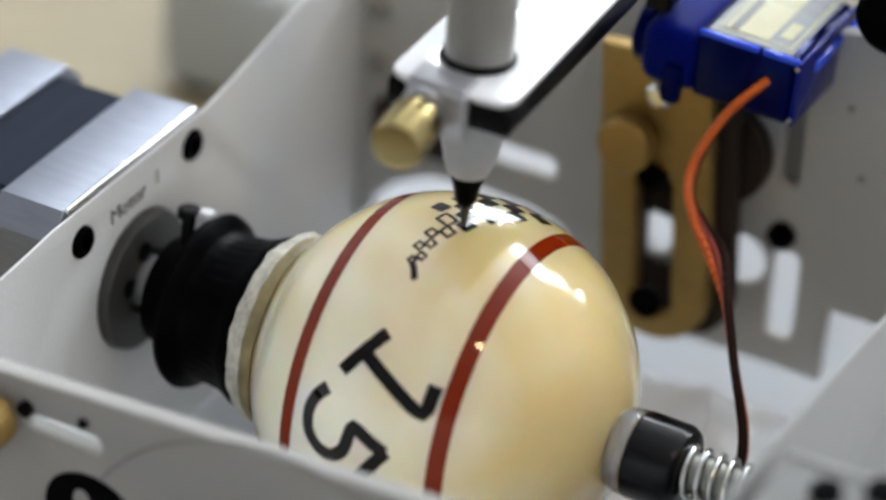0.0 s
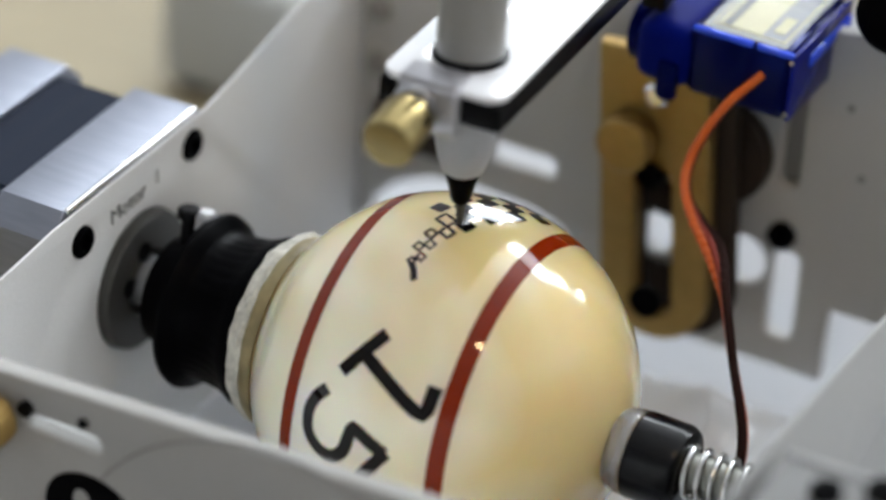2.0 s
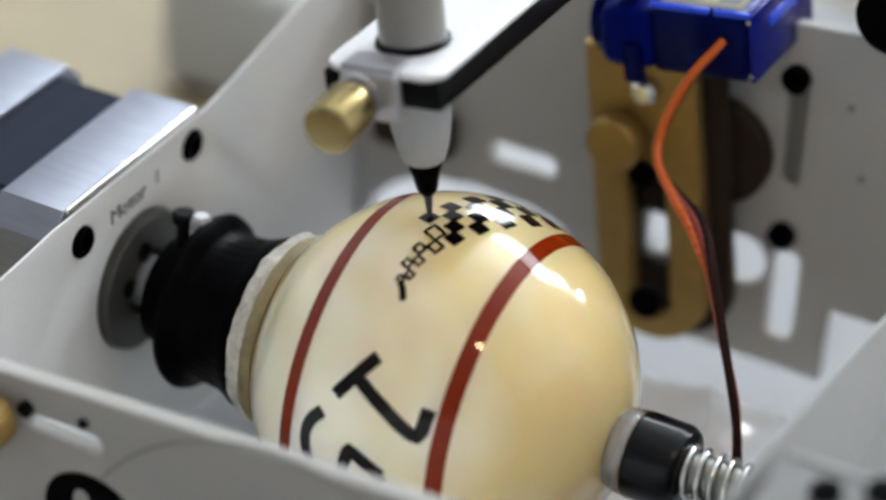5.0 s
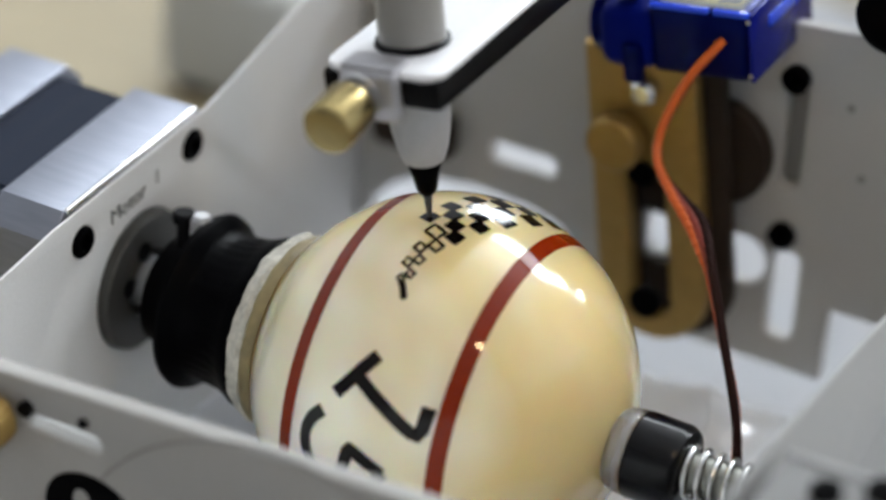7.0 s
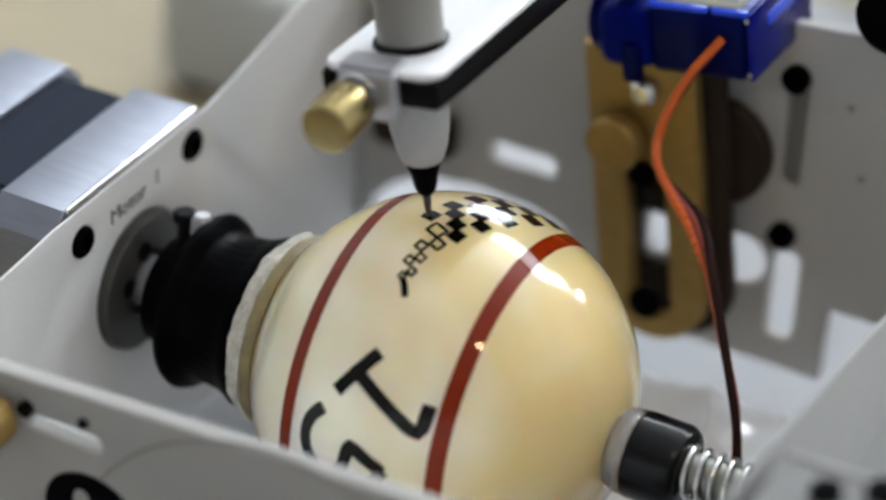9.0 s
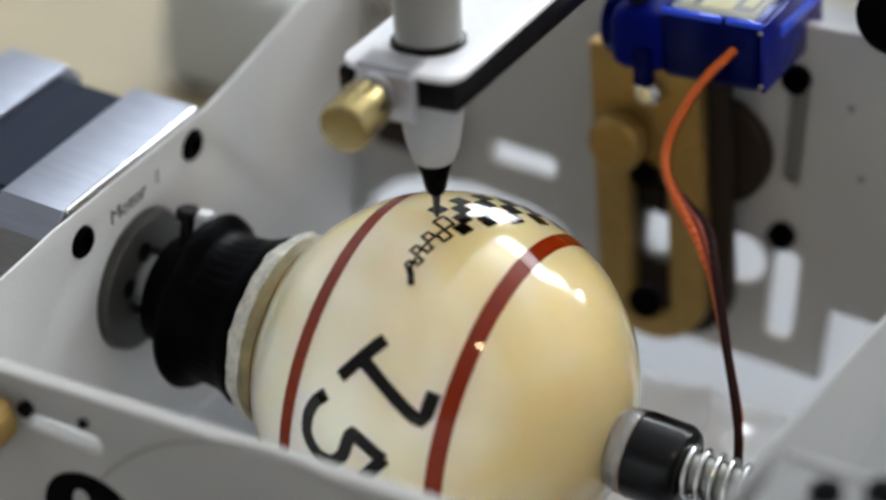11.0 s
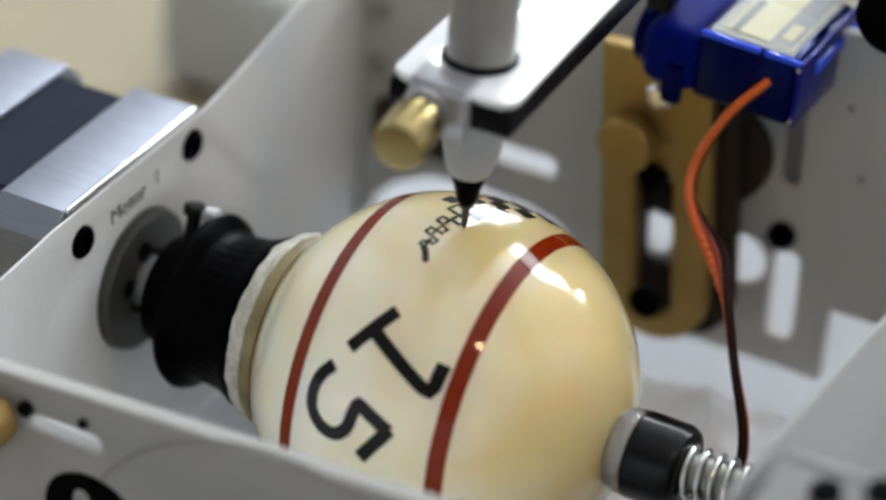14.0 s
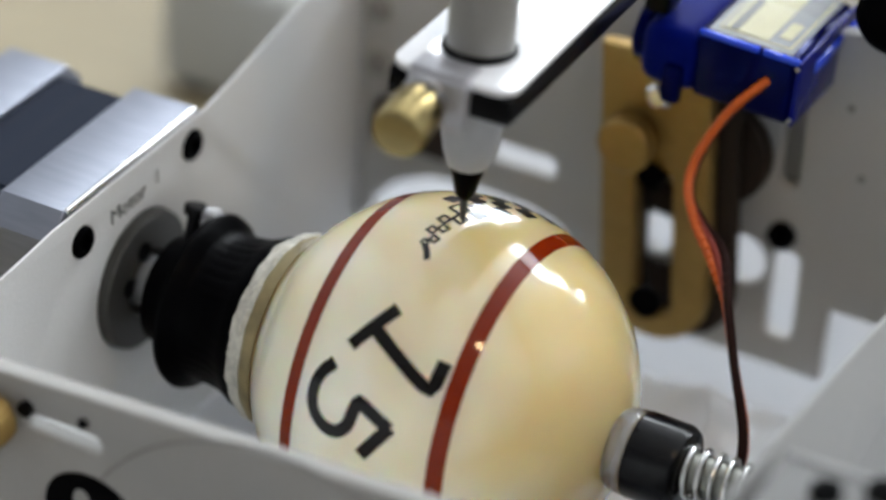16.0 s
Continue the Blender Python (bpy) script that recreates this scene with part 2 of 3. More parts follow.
def lettering(name, text, size, m, material, parent, depth=0.05):
    cu = bpy.data.curves.new(name, "FONT")
    cu.body, cu.size, cu.extrude = text, size, depth
    tmp = new("tmp", cu)
    me = bpy.data.meshes.new_from_object(tmp.evaluated_get(bpy.context.evaluated_depsgraph_get()))
    bpy.data.objects.remove(tmp)
    bpy.data.curves.remove(cu)
    me.transform(Matrix.Scale(MM, 4) @ m)
    me.name = name
    return link_mesh(name, me, material, parent)


# planes: sheet x, y to the world's axes
YZ = Matrix(((0, 0, 1, 0), (1, 0, 0, 0), (0, 1, 0, 0), (0, 0, 0, 1)))   # sheet x -> Y, y -> Z, faces +X
XZ = Matrix(((1, 0, 0, 0), (0, 0, -1, 0), (0, 1, 0, 0), (0, 0, 0, 1)))  # sheet x -> X, y -> Z, faces -Y


def shift(x, y, z):
    return Matrix.Translation((x, y, z))


# ---- the room ----
TABLE = -36.0
FLOOR = TABLE - 750.0


def build_room():
    tagged(part("floor", box(-1900, 1900, -1900, 1700, FLOOR - 60, FLOOR, 0), FLOORING, None), "brown wooden floor of the workroom", "floor", kind="structure")
    tagged(part("ceiling", box(-1900, 1900, -1900, 1700, FLOOR + 2500, FLOOR + 2560, 0), PLASTER, None), "plain white plaster ceiling", "ceiling", kind="structure")
    tagged(part("wall_south", box(-1900, 1900, -2000, -1900, FLOOR, FLOOR + 2500, 0), DARKWALL, None), "plain grey painted wall", "wall", kind="structure")
    tagged(part("wall_west", box(-2000, -1900, -2000, 1800, FLOOR, FLOOR + 2500, 0), WALLPAINT, None), "plain pale painted wall", "wall", kind="structure")
    tagged(part("wall_east", box(1900, 2000, -2000, 1800, FLOOR, FLOOR + 2500, 0), WALLPAINT, None), "plain pale painted wall", "wall", kind="structure")
    wall = plate("wall_north", [(-1900, FLOOR), (1900, FLOOR), (1900, FLOOR + 2500), (-1900, FLOOR + 2500)],
                 [[(-730, 260), (900, 260), (900, 1640), (-730, 1640)]], 100, shift(0, 1750, 0) @ XZ, PLASTER, None, bevel=1)
    tagged(wall, "pale plaster wall with a window opening", "wall", kind="structure")
    win = thing("window_1", "white-framed window letting in daylight", "window", (0, 1730, 260), kind="structure")
    for n, b in (("window_frame", (-729, 899, -20, 40, 1, 30)), ("window_frame", (-729, 899, -20, 40, 1350, 1379)),
                 ("window_frame", (-729, -700, -20, 40, 30, 1350)), ("window_frame", (870, 899, -20, 40, 30, 1350))):
        part(n, box(*b, 3), PAINT, win)


def build_bulb():
    lamp = thing("ceiling_bulb", "warm glowing globe lamp hanging on a cord", "lamp", (509, -325, 876))
    part("globe", lathe([(-39 * math.cos(math.pi * i / 16), 39 * math.sin(math.pi * i / 16)) for i in range(16)], "z", seg=32), BULB, lamp)
    part("socket", lathe([(37.6, 10), (38, 14), (60, 14), (66, 3)], "z", seg=24), BLACK, lamp)
    part("cord", tube([(0, 0, 64), (0, 0, FLOOR + 2500 - 876)], 3), BLACK, lamp)


def build_table():
    t = thing("table", "beige wooden worktable under the drawing machine", "table", (0, 0, TABLE))
    part("tabletop", box(-620, 520, -260, 520, -28, 0, 2), WOOD, t)
    for x in (-580, 480):
        for y in (-220, 480):
            part("leg", box(x - 25, x + 25, y - 25, y + 25, -750, -28, 2), WOOD, t)


def lumpy(name, x0, x1, y0, y1, base, height, nx, ny, material, parent):
    """A thin sheet with folds, closed below."""
    bm = bmesh.new()
    rows = []
    for j in range(ny + 1):
        row = []
        for i in range(nx + 1):
            x, y = x0 + (x1 - x0) * i / nx, y0 + (y1 - y0) * j / ny
            row.append(bm.verts.new((x, y, base + height(x, y))))
        rows.append(row)
    for j in range(ny):
        for i in range(nx):
            bm.faces.new((rows[j][i], rows[j][i + 1], rows[j + 1][i + 1], rows[j + 1][i]))
    ob = part(name, bm, material, parent)
    so = ob.modifiers.new("thickness", "SOLIDIFY")
    so.thickness, so.offset = 0.0004, 1
    return ob


def build_papers():
    sheet = lumpy("paper_sheet", -84, 150, -150, 210, TABLE + 0.2, lambda x, y: 0.5 + 0.4 * noise.noise((x * 0.02, y * 0.02, 3)), 40, 50, PAPER, None)
    tagged(sheet, "white paper sheet lying flat on the table", "paper")

    def folds(x, y):
        e = min(1, (x + 6) / 8, (58 - x) / 8, (y + 24) / 8, (66 - y) / 5)
        if e <= 0:
            return 1.6
        crease = 3.0 * (1 - abs(noise.noise((x * 0.045, y * 0.06, 9)))) ** 3 + 0.7 * noise.noise((x * 0.14, y * 0.14, 2))
        rise = 2.5 * max(0, min(1, (x - 4) / 28)) * max(0, min(1, (y - 18) / 40))
        return 1.6 + e * (0.8 + crease + rise)
    film = lumpy("plastic_film", -6, 58, -24, 66, TABLE, folds, 64, 90, FILM, None)
    tagged(film, "crumpled white plastic film lying inside the machine frame", "plastic film")


def build_cabinet():
    c = thing("equipment_box", "light grey equipment box standing behind the machine", "box", (-119, 104, TABLE))
    part("body", box(0, 31, 0, 60, 1.5, 27, 4, seg=4), BOXGREY, c)
    for x, y in ((6, 6), (25, 6), (6, 54), (25, 54)):
        part("foot", lathe([(0, 4), (1.6, 4)], "z", (x, y, 0), 16), BLACK, c)


# added out of view to mask the window's middle in the ball's highlight
def build_blocker():
    c = thing("window_blocker", "unseen dark box added to block the window's middle", "case", (-63, 335, TABLE))
    part("body", box(0, 204, 0, 60, 4, 294, 4, seg=3), BLACK, c)
    for x in (20, 184):
        part("foot", box(x - 9, x + 9, 5, 55, 0, 4.5, 1), RUBBER, c)


# ---- the frame of the drawing machine ----
ARC = (3.2, -13.3, 34.0)


def build_frame():
    fr = thing("machine_frame", "white powder-coated sheet metal frame of the drawing machine", "machine frame", (0, 0, 0))
    bottom = TABLE + 1.2
    # end plate that carries the ball motor
    holes = [circle(0, 0, 11.35, 40)] + [circle(y, z, 2.6, 20) for y, z in ((14.6, 16.3), (-14.9, 14.3), (15.2, -14.5), (-14.4, -16.4))]
    plate("motor_end_plate", [(-48.9, bottom), (70, bottom), (70, 29.5), (48, 26.8), (25, 22.0), (19, 20.9), (-22, 19.8), (-30, 18.9), (-48.9, 17.4)], holes, 0.4, shift(-53.6, 0, 0) @ YZ, PAINT, fr, bevel=0.1)
    # back panel with its slots and cut-outs
    cut = [rounded(-27.8, -15.6, -3.3, 0.4, 1.2), rounded(22.9, 26.4, 8.5, 27, 1.4),
           rounded(23.6, 28.4, -19.3, -3.0, 1.6), circle(18.2, -6.9, 4.5, 36), rounded(1.2, 6.0, -10.8, -3.4, 2.2)]
    plate("back_panel", [(-52.8, bottom), (-51.6, bottom), (-51.4, -23), (-49.5, -18.0), (-45, -13.4), (-39, -10.6), (-30, -9.4), (-20, -10.0), (-14, -12.0), (-10, -16), (-8, -21), (-7, -25), (34, -25), (34, -11.2), (45.5, -11.2), (45.5, bottom), (63, bottom), (63, 36), (46, 39.5), (-52.8, 29.5)], cut, 2.5, shift(0, 67.3, 0) @ XZ, BACKSHADE, fr, "sheet panel, its coat greyed for shade")
    for x, z in ((24.2, 28.2), (24.9, 0.0)):
        part("socket_screw", lathe([(66.1, 2.3), (64.6, 2.3), (64.3, 2.0), (64.3, 1.1), (65.2, 1.0), (65.2, 0)], "y", (x, 0, z), 24), RUBBER, fr)
    for z in (8.4, 18.6):
        part("corner_screw", lathe([(66.1, 2.0), (64.8, 2.0), (64.4, 1.6), (64.4, 0)], "y", (-49.4, 0, z), 24), GREYBOX, fr, "grey screw head")
    part("dark_block", box(-48.5, -33, 61.0, 66.1, -4.5, 4.0, 2.2, seg=3), DARKBROWN, fr, "dark brown block")
    for x, z in ((33.4, 25.6), (36.5, 14.0)):
        part("pin_mark", lathe([(66.1, 0.7), (65.9, 0.7), (65.9, 0)], "y", (x, 0, z), 14), GREYBOX, fr)
    # dark plates added so that the bracket's slot opens on dark
    for z0, z1 in ((-21.0, -11.6), (-2.6, 3.2)):
        part("dark_slot_back", box(-0.5, 8.5, 64.6, 66.1, z0, z1, 0.6), DARKBROWN, fr, "dark brown plate added behind the bracket slot")
    part("slot_strip", box(22.2, 27.2, 68.7, 69.7, 7.6, 30, 0.3), GREYBOX, fr, "brown-grey strip behind a slot")
    # front panel, its upper edge rising towards the tail
    slot = rounded(-37.8, -25.0, 9.6, 12.3, 1.3)
    plate("front_panel", [(-56, bottom), (61.5, bottom), (61.5, 23.4), (-56, 16.6)], [slot], 3.0, shift(0, -50.5, 0) @ XZ, FRONTGREY, fr, "printed front panel, its coat greyed for shade", bevel=0.5)
    plate("inner_face", [(-55.8, bottom), (61.3, bottom), (61.3, 21.4), (-55.8, 14.6)], [slot], 0.4, shift(0, -48.78, 0) @ XZ, WHITEPAINT, fr, "white painted inner face of the front panel", bevel=0.05)
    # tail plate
    plate("tail_plate", [(-48.9, bottom), (65.9, bottom), (65.9, 22.0), (8, 28.4), (-30, 31.6), (-48.9, 31.4)], [circle(0, 0, 3.4, 24)], 0.6, shift(60.8, 0, 0) @ YZ, TAILGREY, fr, "grey plastic plate, darkened to hold down daylight")
    # printed ring and dark mark on the front panel, as plain shapes
    arc = [(ARC[0] + ARC[2] * math.cos(radians(a)), -52.0, ARC[1] + ARC[2] * math.sin(radians(a))) for a in range(20, 148, 3)]
    part("printed_ring", tube(arc, 0.28, 6), GREYBOX, fr, "thin grey printed arc")
    plate("printed_mark", [(-26.0 + 8.2 * math.cos(radians(a)), -1.8 - 0.1 * math.cos(radians(a)) * 8.2 + 7.4 * math.sin(radians(a))) for a in range(0, 360, 10)],
          [[(-28.2 + 1.5 * math.cos(radians(a)), 0.6 + 2.3 * math.sin(radians(a))) for a in range(0, 360, 15)]], 0.2, shift(0, -52.1, 0) @ XZ, RUBBER, fr, "black rounded printed mark", bevel=0.02)
    lettering("printed_word", "Motor", 3.6, shift(-53.25, -7.6, 13.3) @ YZ @ pose(0, 0, 0, 0, 0, 4), PRINTGREY, fr)
    part("printed_stroke", box(-53.3, -53.2, 4.6, 5.0, 14.6, 16.8, 0), PRINTGREY, fr)
    # small screws on the plates
    for y, z in ((14.6, 16.3), (-14.9, 14.3), (15.2, -14.5), (-14.4, -16.4)):
        part("countersunk_screw", lathe([(-54.8, 2.5), (-53.0, 2.5), (-52.7, 2.2), (-52.7, 1.3), (-53.8, 1.2), (-53.8, 0.0)], "x", (0, y, z), 20), RUBBER, fr)
    return fr


def build_front_knob():
    k = thing("brass_thumb_screw", "brass knurled thumb screw on the front panel", "screw", (-41.3, -52.0, 11.2))
    part("head", lathe([(0, 2.0), (-1.4, 2.0), (-1.5, 3.6), (-2.0, 4.0), (-6.4, 4.0), (-7.0, 3.4), (-7.0, 0)], "y", seg=48, wobble=lambda a, t: 1 + (0.03 * math.cos(24 * t) if -6.5 < a < -1.9 else 0)), AGED, k)
    part("washer", lathe([(0, 1.2), (-0.9, 1.2), (-0.9, 0)], "y", (4.4, 0, 1.9), 24), BLACK, k)
    part("screw_end", lathe([(0, 0.8), (-0.5, 0.8), (-0.5, 0)], "y", (13.6, 0, 2.9), 16), RUBBER, k)


def build_tail_guide():
    g = thing("tail_guide", "grey guide block on the tail plate, darkened against daylight", "guide block", (63.2, 0, 0))
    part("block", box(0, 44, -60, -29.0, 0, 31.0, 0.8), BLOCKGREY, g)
    # lighter strip painting the highlight along the block's top edge
    part("edge_light_strip", box(0.2, 44, -30.2, -29.2, 31.0, 31.5, 0.2), TAILGREY, g)
    for x, y in ((7.6, -35.4), (13.6, -31.6)):
        part("socket_screw", lathe([(31.0, 2.1), (32.2, 2.1), (32.6, 1.8), (32.6, 1.1), (31.6, 1.0), (31.6, 0)], "z", (x, y, 0), 28), RUBBER, g)


def build_motor():
    m = thing("stepper_motor", "silver and black stepper motor bolted to the end plate", "motor", (-54.25, 0, 0))
    tilt = pose(0, 0, 0, 1.2, 0, 0)

    def octagon(h, c):
        return [(-h, -h + c), (-h + c, -h), (h - c, -h), (h, -h + c), (h, h - c), (h - c, h), (-h + c, h), (-h, h - c)]
    plate("end_cap", octagon(21.1, 3.6), [], 11.3, tilt @ shift(-5.65, 0, 0) @ YZ, ALU, m, bevel=0.35)
    plate("lamination", octagon(20.3, 5.2), [], 12.4, tilt @ shift(-17.5, 0, 0) @ YZ, LAMINATE, m, "dark blue-black laminated steel middle", bevel=0.2)
    plate("end_cap", octagon(21.1, 3.6), [], 11.0, tilt @ shift(-29.2, 0, 0) @ YZ, ALU, m, bevel=0.35)
    part("polished_edge", box(-0.5, 0.42, -17.3, 17.3, 20.3, 21.35, 0.4, m=tilt, seg=4), STEEL, m, "bright machined edge")
    part("pilot_boss", lathe([(0.0, 11.1), (2.2, 11.1), (2.5, 10.8), (2.5, 5.4), (1.2, 5.2), (1.2, 0)], "x", seg=64), DARKALU, m, "dark turned steel boss")
    part("bearing", lathe([(1.1, 5.0), (1.6, 5.0), (1.6, 2.5)], "x", seg=40), BLACK, m)
    for y, z in ((-1.1, 5.8), (-5.1, 1.4), (1.1, -5.8), (5.1, -1.4)):
        part("boss_socket", lathe([(2.45, 1.5), (2.75, 1.5), (2.75, 1.1), (2.6, 0)], "x", (0, y, z), 20), RUBBER, m)
    part("shaft_hub", lathe([(1.2, 4.2), (4.4, 4.0), (4.8, 3.6), (4.8, 2.5)], "x", seg=40), CLAMPSTEEL, m, "dull steel shaft hub")
    part("shaft", lathe([(0, 2.5), (14, 2.5), (14.3, 2.2), (14.3, 0)], "x", seg=32), STEEL, m)


def build_coupler():
    c = thing("drive_coupler", "black rubber drive coupler gripping the ball", "coupler")

    def ribs(a, t):
        return 1 + (0.011 * math.cos(40 * t) if -38.6 < a < -32.4 else 0)
    prof = [(-48.2, 2.6), (-48.2, 7.6), (-47.8, 8.3), (-46.1, 8.6), (-43.4, 8.8), (-43.0, 9.4), (-42.7, 12.4), (-42.2, 13.4), (-41.3, 13.8), (-40.3, 13.4), (-39.4, 12.2), (-38.6, 11.7),
            (-36.8, 11.5), (-34.0, 11.8), (-31.8, 12.7), (-30.6, 13.4), (-29.8, 13.4), (-29.5, 12.5), (-29.5, 0)]
    part("cup", lathe(prof, "x", seg=120, wobble=ribs), RUBBER, c)
    q = pose(0, 0, 0, -9, 0, 0)
    part("set_screw", lathe([(7, 1.1), (12.6, 1.1), (12.7, 1.9), (13.9, 1.9), (14.2, 1.5), (14.2, 0)], "z", (-45.6, 0, 0), 24, m=q), BLACK, c)
    part("set_screw_nut", lathe([(8, 1.9), (13.6, 1.9), (14.2, 1.3), (14.2, 0)], "z", (-42.9, 0.5, 0), 6, m=q), CLAMPSTEEL, c, "dull steel nut")
    rnd = random.Random(4)
    fluff = [(-29.6, 10), (-29.8, 13.0), (-29.3, 13.7), (-28.4, 14.2), (-27.4, 14.6), (-26.6, 14.6), (-26.4, 13.6)]
    part("foam_ring", lathe(fluff, "x", seg=150, wobble=lambda a, t: 1 + 0.02 * (rnd.random() - 0.5) + 0.05 * noise.noise((a, 5 * math.cos(t), 5 * math.sin(t)))), FOAM, c, "grainy off-white foam ring")
    band = [(-26.7, 13.4), (-26.8, 14.5), (-26.2, 14.9), (-25.2, 15.2), (-24.5, 15.1), (-24.5, 14.0)]
    part("rubber_ring", lathe(band, "x", seg=120, wobble=lambda a, t: 1 + 0.012 * noise.noise((a, 6 * math.cos(t), 6 * math.sin(t)))), TANRUBBER, c, "stained tan rubber ring")
    part("ring_edge", lathe([(-24.3, 15.25), (-24.0, 15.6), (-23.6, 15.9), (-23.35, 16.2), (-23.6, 15.3)], "x", seg=96), AGED, c, "thin dark brown edge ring")
    return c


# ---- the ball ----
R = 28.5


def ball_point(u, x, lift=0.03):
    """u: degrees round the axle from the top towards the front; x: along the axle."""
    rho = math.sqrt(R * R - x * x)
    k = (R + lift) / R
    return Vector((x * k, -rho * math.sin(radians(u)) * k, rho * math.cos(radians(u)) * k))


def stroke(bm, pts, width, closed=False):
    """A pen stroke on the ball; pts are (arc mm, axle mm) pairs."""
    pts = [Vector(p) for p in pts]
    dense = []
    n = len(pts)
    for i in range(n if closed else n - 1):
        a, b = pts[i], pts[(i + 1) % n]
        k = max(1, int((b - a).length / 0.7))
        dense += [a + (b - a) * j / k for j in range(k)]
    if not closed:
        dense.append(pts[-1])
    m = len(dense)
    rows = []
    for i, p in enumerate(dense):
        q0 = dense[(i - 1) % m] if closed or i > 0 else p
        q1 = dense[(i + 1) % m] if closed or i < m - 1 else p
        d = (q1 - q0).normalized()
        nrm = Vector((-d.y, d.x)) * width / 2
        rows.append([bm.verts.new(ball_point(math.degrees((p + s * nrm).x / R), (p + s * nrm).y)) for s in (-1, 0, 1)])
    for i in range(m if closed else m - 1):
        r0, r1 = rows[i], rows[(i + 1) % m]
        for k in (0, 1):
            bm.faces.new((r0[k], r0[k + 1], r1[k + 1], r1[k]))


def patch(bm, corners, n=3):
    """A filled four-cornered cell on the ball."""
    c = [Vector(p) for p in corners]
    g = [[bm.verts.new(ball_point(math.degrees(q.x / R), q.y)) for q in
          ((c[0].lerp(c[1], i / n)).lerp(c[3].lerp(c[2], i / n), j / n) for i in range(n + 1))] for j in range(n + 1)]
    for j in range(n):
        for i in range(n):
            bm.faces.new((g[j][i], g[j][i + 1], g[j + 1][i + 1], g[j + 1][i]))


def arc_mm(u):
    return radians(u) * R


def build_ball():
    b = thing("striped_ball", "glossy cream ball with two red bands, number and checkered drawing", "ball")
    prof = [(R * -math.cos(math.pi * i / 96), R * math.sin(math.pi * i / 96)) for i in range(97)]
    prof[0], prof[-1] = (-R, 0), (R, 0)
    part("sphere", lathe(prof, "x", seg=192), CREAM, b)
    for x in (-11.87, 11.87):
        w = 1.15
        part("red_band", lathe([((x + d) * (1 + 0.02 / R), math.sqrt(R * R - (x + d) ** 2) * (1 + 0.02 / R)) for d in (-w, -w / 2, 0, w / 2, w)], "x", seg=192), RED, b, "dark red painted band")
    for ob in b.children:
        if ob.name.startswith("red_band"):
            ob.data.name = "red_band"
    # the number
    bm = bmesh.new()
    a = arc_mm
    stroke(bm, [(a(57.6), -4.1), (a(43.6), 0.5)], 1.95)
    stroke(bm, [(a(50.6), -1.8), (a(60.5), 6.6), (a(62.6), 8.6), (a(60.2), 9.2), (a(53.2), 9.4)], 1.95)
    part("digit", bm, INK, b, "black inked digit")
    bm = bmesh.new()
    bowl = spline([(a(63.6), -5.6), (a(67.5), -7.2), (a(72.5), -7.9), (a(78), -7.4), (a(81.8), -5.4), (a(82.4), -3.0), (a(79.4), -1.3), (a(75), -0.8), (a(71.6), -0.5)], 5)
    stroke(bm, [(p.x, p.y) for p in [Vector((*q, 0)) if len(q) == 2 else q for q in bowl]] + [(a(72.2), 0.4), (a(76.6), 4.9)], 1.95)
    stroke(bm, [(a(76.0), 5.0), (a(86.6), 1.4)], 1.95)
    part("digit", bm, INK, b, "black inked digit")
    # the tapering checkered band: outlined cells first, filled cells further round
    bm = bmesh.new()
    stroke(bm, [(a(26.4), 0.5), (a(23.4), -0.3), (a(21.2), -1.2)], 0.95)
    part("pen_line", bm, INK, b)
    # small outlined cells: place, half edge round the ball, half edge along the axle
    for u, x, hu, hx in ((20.4, -1.41, 0.75, 0.42), (18.3, -0.5, 0.95, 0.5), (14.9, -1.75, 1.1, 0.55), (13.0, -0.5, 1.15, 0.58), (8.8, -1.47, 1.3, 0.66), (6.4, 0.41, 1.5, 0.8), (1.2, -1.1, 1.9, 1.15)):
        bm = bmesh.new()
        stroke(bm, [(a(u + p * hu + q * hx * 0.9), x - p * 0.14 * hu + q * hx) for p, q in ((-1, -1), (-1, 1), (1, 1), (1, -1))], 0.6, True)
        part("checker_cell", bm, INK, b)
    # filled cells in four columns that widen further round
    rows = [0.8, -3.3, -7.5, -11.9, -16.4, -21.5, -27.0, -32.5, -38.2, -44.0, -50.0, -56.0]
    for i, u in enumerate(rows):
        h = (4.2 if i < 4 else 5.2) / 2
        right = float(np.interp(i, [0, 2, 4, 6, 11], [1.9, 3.6, 5.5, 7.2, 9.6]))
        w = float(np.interp(i, [0, 6, 11], [2.05, 2.6, 2.9]))
        for j in range(4):
            if (i + j) % 2 or (i == 0 and j):
                continue
            x, v = right - w * j, u - 0.5 * j
            cell = [(a(v + p * h + q * 0.7), x - p * 0.25 + q * w / 2) for p, q in ((-1, -1), (-1, 1), (1, 1), (1, -1))]
            bm = bmesh.new()
            patch(bm, cell)
            stroke(bm, cell, 0.25, True)
            part("checker_cell", bm, INK, b)
    return b


